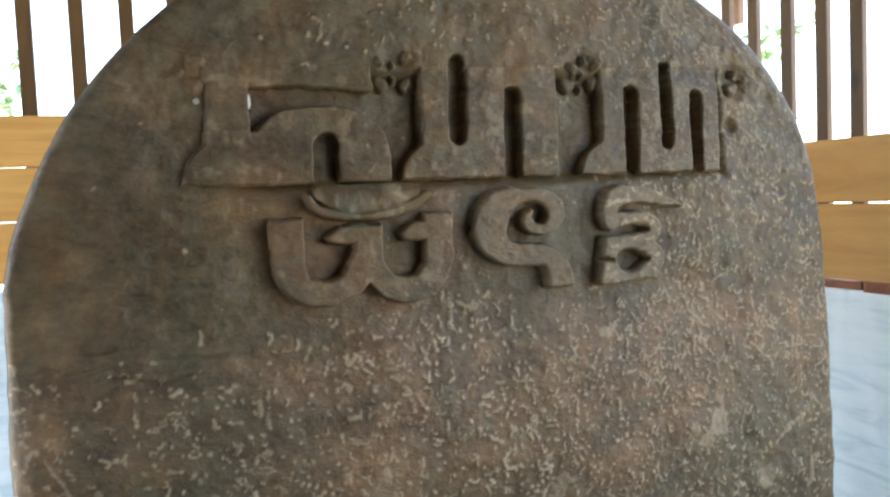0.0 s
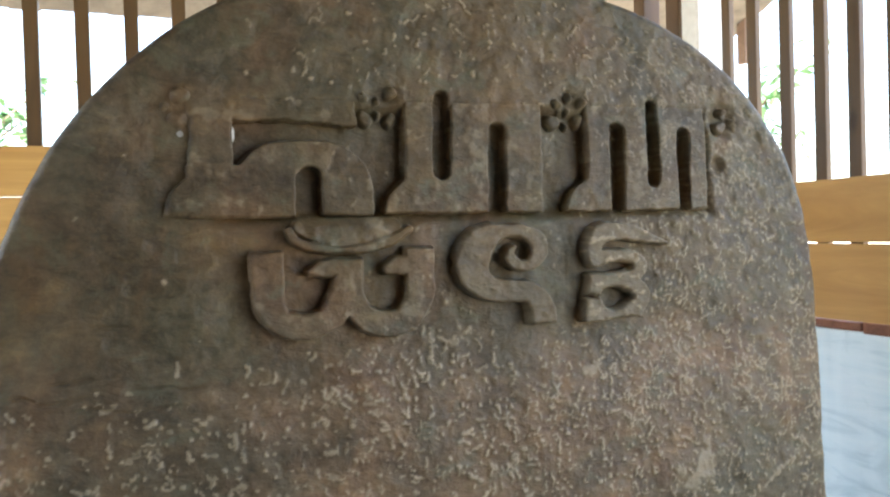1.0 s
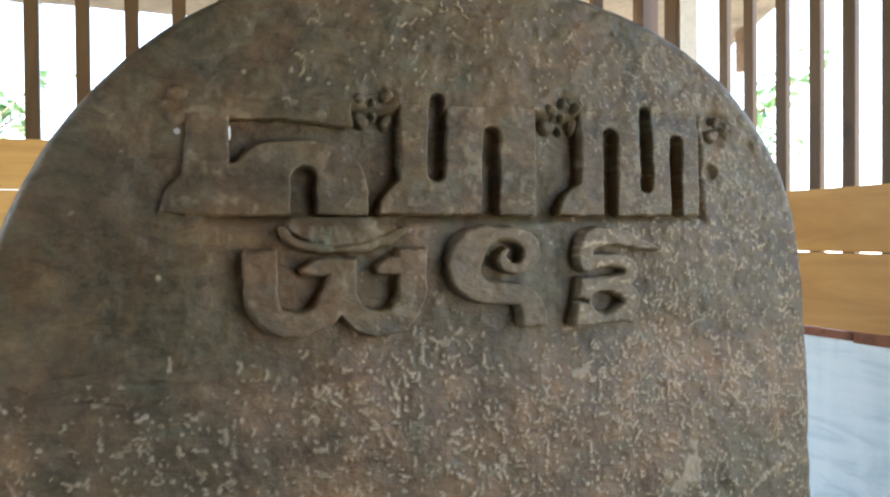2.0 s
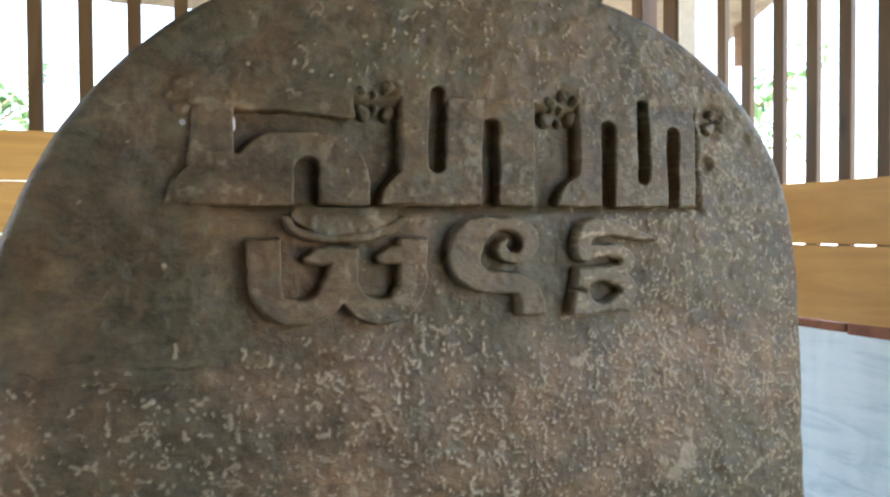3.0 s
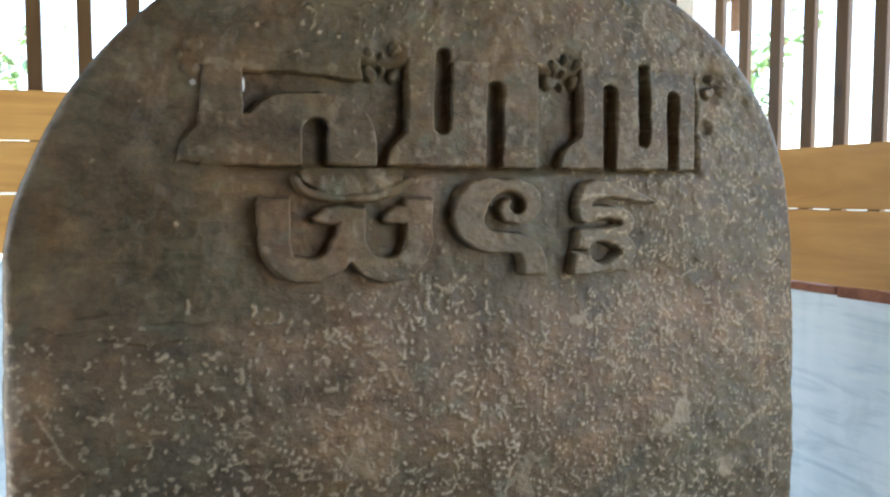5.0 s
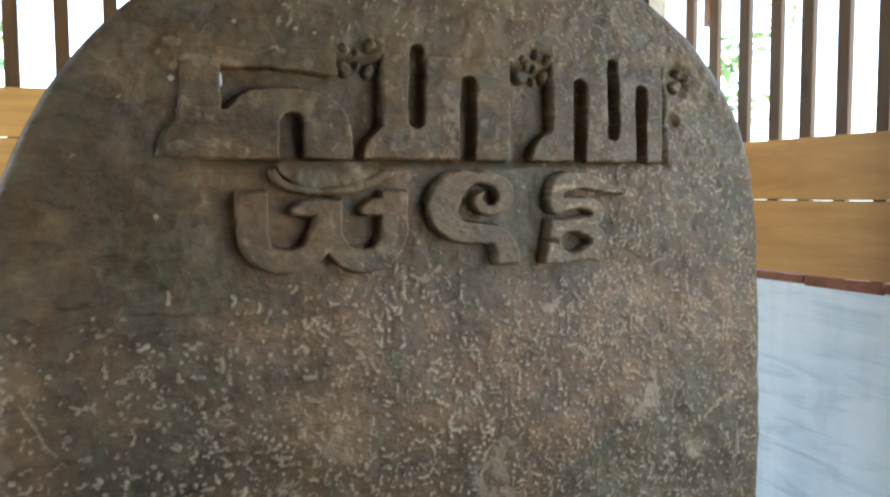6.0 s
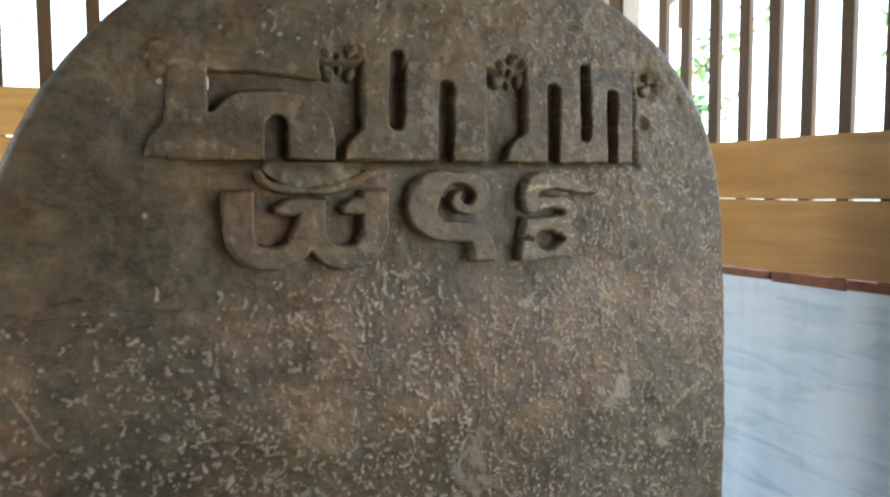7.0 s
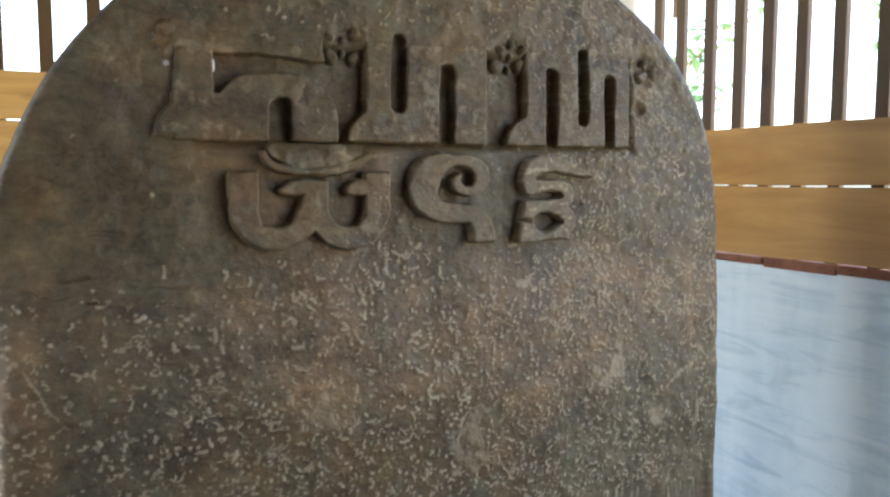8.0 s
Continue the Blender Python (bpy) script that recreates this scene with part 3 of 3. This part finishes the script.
def chips(xs, zs):
    """Pale chisel chips: dots and short bent strokes over the weathered face, as a mask on a regular grid."""
    rnd = random.Random(7)
    mask = np.zeros((len(zs), len(xs)))

    def lay(points, strength):
        reach = 0.009
        i0, i1 = np.searchsorted(xs, (min(p[0] for p in points) - reach, max(p[0] for p in points) + reach))
        j0, j1 = np.searchsorted(zs, (min(p[1] for p in points) - reach, max(p[1] for p in points) + reach))
        if i1 - i0 < 2 or j1 - j0 < 2:
            return
        gx, gz = np.meshgrid(xs[i0:i1], zs[j0:j1])
        mask[j0:j1, i0:i1] = np.maximum(mask[j0:j1, i0:i1], strength * soft_step(stroke(gx, gz, points), -0.0010, 0.0008))

    for n in range(21000):
        x, z = rnd.uniform(-0.58, 0.60), rnd.uniform(zs[0], zs[-1])
        fine = n > 14500
        if fine:
            x, z = rnd.uniform(0.12, 0.60), rnd.uniform(0.85, 1.70)
        limit = 1.245 + 0.035 * math.sin(x * 6 + 1.0) + 0.05 * noise.noise((x * 5, z * 5, 8.1))
        keep = 1.0 - 0.94 * min(1, max(0, (z - limit + 0.03) / 0.08))
        if x > 0.24 and z < 1.66:
            keep = max(keep, min(0.85, 0.25 + (x - 0.24) * 4))
        if z > 1.62:
            keep = max(keep, 0.30 + 0.35 * min(1, max(0, x + 0.1)))
        if x < -0.12 and z > 1.27:
            keep *= 0.2 if x < -0.2 else 0.6
        if x < -0.46:
            keep *= 0.6
        elif x > 0.15 and not fine:
            keep *= 0.64
        if fine and z < 1.16:
            keep *= 0.32
        patchy = noise.noise((x * 7, z * 7, 3.3)) * 0.6 + 0.62
        if rnd.random() > keep * patchy:
            continue
        size = rnd.uniform(0.0009, 0.0017) if fine else rnd.choice((0.0009, 0.0012, 0.0015, 0.0019, 0.0024)) * (0.8 if x > 0.1 else 1.0)
        strength = rnd.uniform(0.45, 1.0) if fine else rnd.uniform(0.40, 1.0)
        if z > 1.27 and x < 0.27:
            strength *= 0.7
        elif z > 1.45:
            strength *= 0.65
        elif x < -0.08:
            strength *= 0.78
        turn = rnd.gauss(-0.5, 0.9)
        points = [(x, z, size)]
        worm = rnd.random() < (0.15 if fine else 0.24)
        for _ in range(rnd.choice((2, 2, 3, 3, 4)) if worm else 1):
            turn += rnd.gauss(0, 0.75)
            length = rnd.uniform(0.0024, 0.0050) if worm else rnd.uniform(0.0004, 0.0035)
            x, z = x + length * math.cos(turn), z + length * math.sin(turn)
            points.append((x, z, size * rnd.uniform(0.55, 1.2)))
        lay(points, strength)
    # long scores
    lay([(-0.522, 1.150, 0.0006), (-0.516, 1.136, 0.0018), (-0.505, 1.119, 0.0014), (-0.498, 1.100, 0.0017), (-0.484, 1.083, 0.0007)], 0.5)
    lay([(0.461, 1.038, 0.0018), (0.490, 1.060, 0.0030), (0.519, 1.075, 0.0018)], 0.55)
    lay([(0.532, 1.005, 0.0030), (0.533, 0.970, 0.0040)], 0.5)
    gx, gz = np.meshgrid(xs, zs)
    for x, z, r, pale in ((0.360, 1.080, 0.042, 0.55), (0.104, 0.990, 0.046, 0.34), (-0.133, 1.052, 0.030, 0.30), (-0.469, 1.104, 0.010, 0.36), (-0.450, 1.077, 0.010, 0.42), (0.444, 0.992, 0.022, 0.5), (0.195, 1.231, 0.012, 0.5), (0.365, 1.118, 0.014, 0.4)):
        scar = soft_step(1 - np.hypot(gx - x, (gz - z) * 1.1) / r + 2.6 * fbm(gx, gz, 48, 90), 0.15, 0.5)
        mask = np.maximum(mask * (1 - 0.8 * scar), pale * scar)
    return mask


CHIP_X, CHIP_Z = np.arange(-0.60, 0.62, 0.0015), np.arange(0.80, 1.80, 0.0015)
CHIP = chips(CHIP_X, CHIP_Z)


def chip_at(x, z):
    i = np.clip(np.round((x - CHIP_X[0]) / 0.0015).astype(int), 0, len(CHIP_X) - 1)
    j = np.clip(np.round((z - CHIP_Z[0]) / 0.0015).astype(int), 0, len(CHIP_Z) - 1)
    return np.where(z < CHIP_Z[0], 0, CHIP[j, i])


def grid_mesh(name, co, faces, chip):
    mesh = bpy.data.meshes.new(name)
    mesh.from_pydata(co.tolist(), [], faces.tolist())
    mesh.materials.append(STONE)
    mesh.attributes.new("chip", "FLOAT", "POINT").data.foreach_set("value", chip.astype(np.float32))
    mesh.polygons.foreach_set("use_smooth", [True] * len(mesh.polygons))
    mesh.update()
    return mesh


def stone_body():
    """Front with its relief, rounded rim, side and back, in one skin."""
    zs = np.concatenate([np.linspace(-0.06, 0.86, 40), np.arange(0.863, 1.33, 0.0019), 1.33 + 0.4505 * np.sin(np.linspace(0.0, math.pi / 2 - 0.02, 240))])
    ss = np.linspace(-1, 1, 620)
    z = np.repeat(zs[:, None], len(ss), 1)
    left, right = half_width(zs, -1)[:, None], half_width(zs, 1)[:, None]
    rag = 0.006 * fbm(zs * 1.0, zs * 0 + 0.3, 9.0, 40)[:, None], 0.006 * fbm(zs * 1.0, zs * 0 + 0.9, 9.0, 50)[:, None]
    x = MID + np.where(ss < 0, (left + rag[0] * 2) * ss, (right + rag[1] * 2) * ss)
    # distance to the rim
    rim = np.minimum(np.where(ss < 0, left, right) * (1 - np.abs(ss)), 9)
    slope = np.clip((z - 1.32) / 0.45, 0, 1)
    rim = rim * np.sqrt(1 - 0.85 * slope ** 2)
    rim = np.minimum(rim, (1.7806 - z) * 1.0 + 0.003)
    radius = np.where(ss < 0, 0.013, 0.022)
    d = np.clip(rim, 0, radius)
    back_off = radius - np.sqrt(np.clip(radius ** 2 - (radius - d) ** 2, 0, 1))
    chip = chip_at(x, z)
    calm = 0.35 + 0.65 * soft_step(rim, 0.0, 0.03)
    h = relief_noise(x, z) * calm - sunk(x, z) + 0.0021 * chip * calm
    y = face_y(x, z) - h + back_off
    front = np.stack([x, y, z], -1).reshape(-1, 3)
    rows, cols = z.shape
    k = np.arange(rows * cols).reshape(rows, cols)
    faces = np.stack([k[:-1, :-1], k[:-1, 1:], k[1:, 1:], k[1:, :-1]], -1).reshape(-1, 4)
    # the rim from the foot, over the top, and down again
    loop = np.concatenate([k[:, 0], k[-1, 1:-1], k[::-1, -1], k[0, -2:0:-1]])
    ring = front[loop]
    layers, skins = [front], [faces]
    before, base = loop, len(front)
    for depth, inset in ((0.05, 0.0), (0.12, 0.004), (0.20, 0.012), (0.235, 0.04)):
        r = ring.copy()
        r[:, 1] = face_y(r[:, 0], r[:, 2]) + depth + 0.006 * fbm(r[:, 0] + depth, r[:, 2], 8, 70)
        r[:, 0] = MID + (r[:, 0] - MID) * (1 - inset)
        r[:, 2] = r[:, 2] - inset * np.clip(r[:, 2] - 1.0, 0, 1) * 0.6
        layers.append(r)
        now = base + np.arange(len(r))
        skins.append(np.stack([before, now, np.roll(now, -1), np.roll(before, -1)], -1))
        before, base = now, base + len(r)
    co = np.concatenate(layers)
    values = np.concatenate([chip.ravel(), np.zeros(len(co) - chip.size)])
    mesh = grid_mesh("body", co, np.concatenate(skins), values)
    bm = bmesh.new()
    bm.from_mesh(mesh)
    bm.verts.ensure_lookup_table()
    cap = bm.faces.new([bm.verts[int(i)] for i in before])
    bmesh.ops.triangulate(bm, faces=[cap])
    bm.to_mesh(mesh)
    bm.free()
    return mesh


def relief_mesh(name, shape, x0, x1, z0, z1, height, edge):
    """A worn raised figure: its top follows the face, its flanks go down into it."""
    step = 0.0016
    xs, zs = np.arange(x0, x1, step), np.arange(z0, z1, step)
    x, z = np.meshgrid(xs, zs)
    wob = 0.0038 * fbm(x, z, 45, 21, 3), 0.0038 * fbm(x, z, 45, 31, 3)
    d = shape(x + wob[0], z + wob[1])
    if height < 0.02 and "curl" not in name:
        d = d + 0.0015
    t = np.clip(d / (edge * np.clip(1 + 2.2 * fbm(x, z, 26, 91), 0.5, 2.0)), 0, 1)
    up = np.sqrt(np.clip(1 - (1 - t) ** 2, 0, 1))
    chip = chip_at(x, z) * 0.6
    if name == "raised_numeral":
        # chisel ticks along the worn edges
        ticks = soft_step(fbm(x, z * 1.3, 110, 83, 3), 0.08, 0.24)
        chip = np.maximum(chip, 0.62 * ticks * soft_step(x + z, 1.40, 1.60) + 0.12 + 0.10 * (x > 0.18))
    elif name == "raised_crescent":
        chip = np.maximum(chip, 0.7 * soft_step(fbm(x, z, 70, 85, 3), -0.05, 0.2) * soft_step(x, -0.125, -0.09) * soft_step(d, 0.0015, 0.003))
    elif name == "raised_letter":
        chip = np.maximum(chip, 0.26 * soft_step(fbm(x, z, 55, 87, 3), 0.10, 0.28))
    floor_h = relief_noise(x, z) - sunk(x, z) - 0.005
    top_h = 0.010 * fbm(x, z, 3.0, 3) + 0.004 * fbm(x, z, 14.0, 8) - sunk(x, z) * (height < 0.02) + height * (1 if height < 0.02 else 0) + 0.0022 * fbm(x, z, 60, 77, 3) + 0.0016 * chip
    if height > 0.02:
        fade = soft_step(z, 1.560, 1.597)
        top_h = (top_h + 0.004) * (1 - fade) + (relief_noise(x, z) - 0.0008) * fade
    if name == "raised_numeral":
        top_h = top_h + 0.0024 * fbm(x, z * 1.3, 95, 83, 3)
    h = floor_h + (top_h - floor_h) * up
    y = face_y(x, z) - h
    keep = d > -step * 1.2
    k = np.arange(x.size).reshape(x.shape)
    quads = np.stack([k[:-1, :-1], k[:-1, 1:], k[1:, 1:], k[1:, :-1]], -1).reshape(-1, 4)
    quads = quads[keep.ravel()[quads].all(1)]
    used, quads = np.unique(quads, return_inverse=True)
    co = np.stack([x, y, z], -1).reshape(-1, 3)[used]
    return grid_mesh(name, co, quads.reshape(-1, 4), chip.ravel()[used])


stone = empty("inscribed_stone", (MID, 0.08, 0), "weathered brown stone stele with rounded top and raised script", "stele")
under(new("body", stone_body()), stone)
for name, shape, *rest in RELIEFS:
    under(tagged(new(name, relief_mesh(name, shape, *rest)), "worn letter carved in high relief from the same stone" if "letter" in name else ""), stone)


def fleck(x0, x1, z0, z1, lift):
    """A small raised pale patch on the stone."""
    rnd = random.Random(3)
    bm = bmesh.new()
    rim = []
    for k in range(12):
        a = k * math.tau / 12
        x, z = (x0 + x1) / 2 + (x1 - x0) / 2 * math.cos(a) * rnd.uniform(0.8, 1.1), (z0 + z1) / 2 + (z1 - z0) / 2 * math.sin(a) * rnd.uniform(0.8, 1.1)
        rim.append((x, z))
    low = [bm.verts.new((x, face_y(x, z) - lift + 0.006, z)) for x, z in rim]
    top = [bm.verts.new((x, face_y(x, z) - lift, z)) for x, z in rim]
    bm.faces.new(top), bm.faces.new(low[::-1])
    for k in range(12):
        bm.faces.new((low[k], low[(k + 1) % 12], top[(k + 1) % 12], top[k]))
    bmesh.ops.recalc_face_normals(bm, faces=bm.faces)
    return bm


under(part("pale_fleck", fleck(-0.338, -0.330, 1.550, 1.558, -0.002), CONCRETE, None, "small pale grey patch"), stone)
under(part("pale_fleck", fleck(-0.2735, -0.2700, 1.545, 1.563, -0.004), PAINT, None, "small white patch"), stone)

# ---- outside: trees ----


def tree(place, height, seed, spread):
    rnd = random.Random(seed)
    root = empty("tree", place, "leafy green tree in bright sun outside the hut", "tree", group="trees round the hut")
    bm = bmesh.new()
    tips = []

    def limb(a, b, r0, r1):
        way = (b - a).normalized()
        side = way.orthogonal().normalized()
        other = way.cross(side)
        rings = [[bm.verts.new(p + (side * math.cos(k) + other * math.sin(k)) * r) for k in (0, 1.05, 2.1, 3.15, 4.2, 5.25)] for p, r in ((a, r0), ((a + b) / 2 + side * r0 * 0.5, (r0 + r1) / 2), (b, r1))]
        for one, two in zip(rings, rings[1:]):
            for k in range(6):
                bm.faces.new((one[k], one[(k + 1) % 6], two[(k + 1) % 6], two[k]))

    top = Vector((rnd.uniform(-0.2, 0.2), rnd.uniform(-0.2, 0.2), height * 0.72))
    limb(Vector((0, 0, -0.1)), top, height * 0.014, height * 0.010)
    for k in range(9):
        a = k * 2.4 + rnd.uniform(-0.4, 0.4)
        start = top * rnd.uniform(0.85, 1.0)
        end = start + Vector((math.cos(a) * spread * rnd.uniform(0.4, 1), math.sin(a) * spread * rnd.uniform(0.4, 1), height * rnd.uniform(0.0, 0.22)))
        limb(start, end, height * 0.006, height * 0.002)
        tips += [start.lerp(end, f) for f in (0.45, 0.6, 0.75, 0.9, 1.0)]
    trunk = part("trunk", bm, BARK)
    trunk.parent = root
    bm = bmesh.new()
    for tip in tips:
        for _ in range(9):
            c = tip + Vector((rnd.gauss(0, 0.25), rnd.gauss(0, 0.25), rnd.gauss(0, 0.2))) * spread * 0.42
            turn = Euler((rnd.uniform(-1, 1), rnd.uniform(-1, 1), rnd.uniform(0, 6.3))).to_matrix()
            s = rnd.uniform(0.035, 0.085)
            bm.faces.new([bm.verts.new(c + turn @ Vector(p) * s) for p in ((-1, 0, 0), (-0.2, -0.45, 0.1), (1, 0, -0.1), (-0.2, 0.45, 0.1))])
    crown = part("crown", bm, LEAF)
    crown.parent = root


for place, height, seed, spread in (((-1.45, 5.0, -0.12), 3.1, 1, 0.75), ((4.0, 4.05, -0.12), 3.2, 3, 0.8), ((7.5, 4.2, -0.12), 3.6, 4, 0.9)):
    tree(place, height, seed, spread)
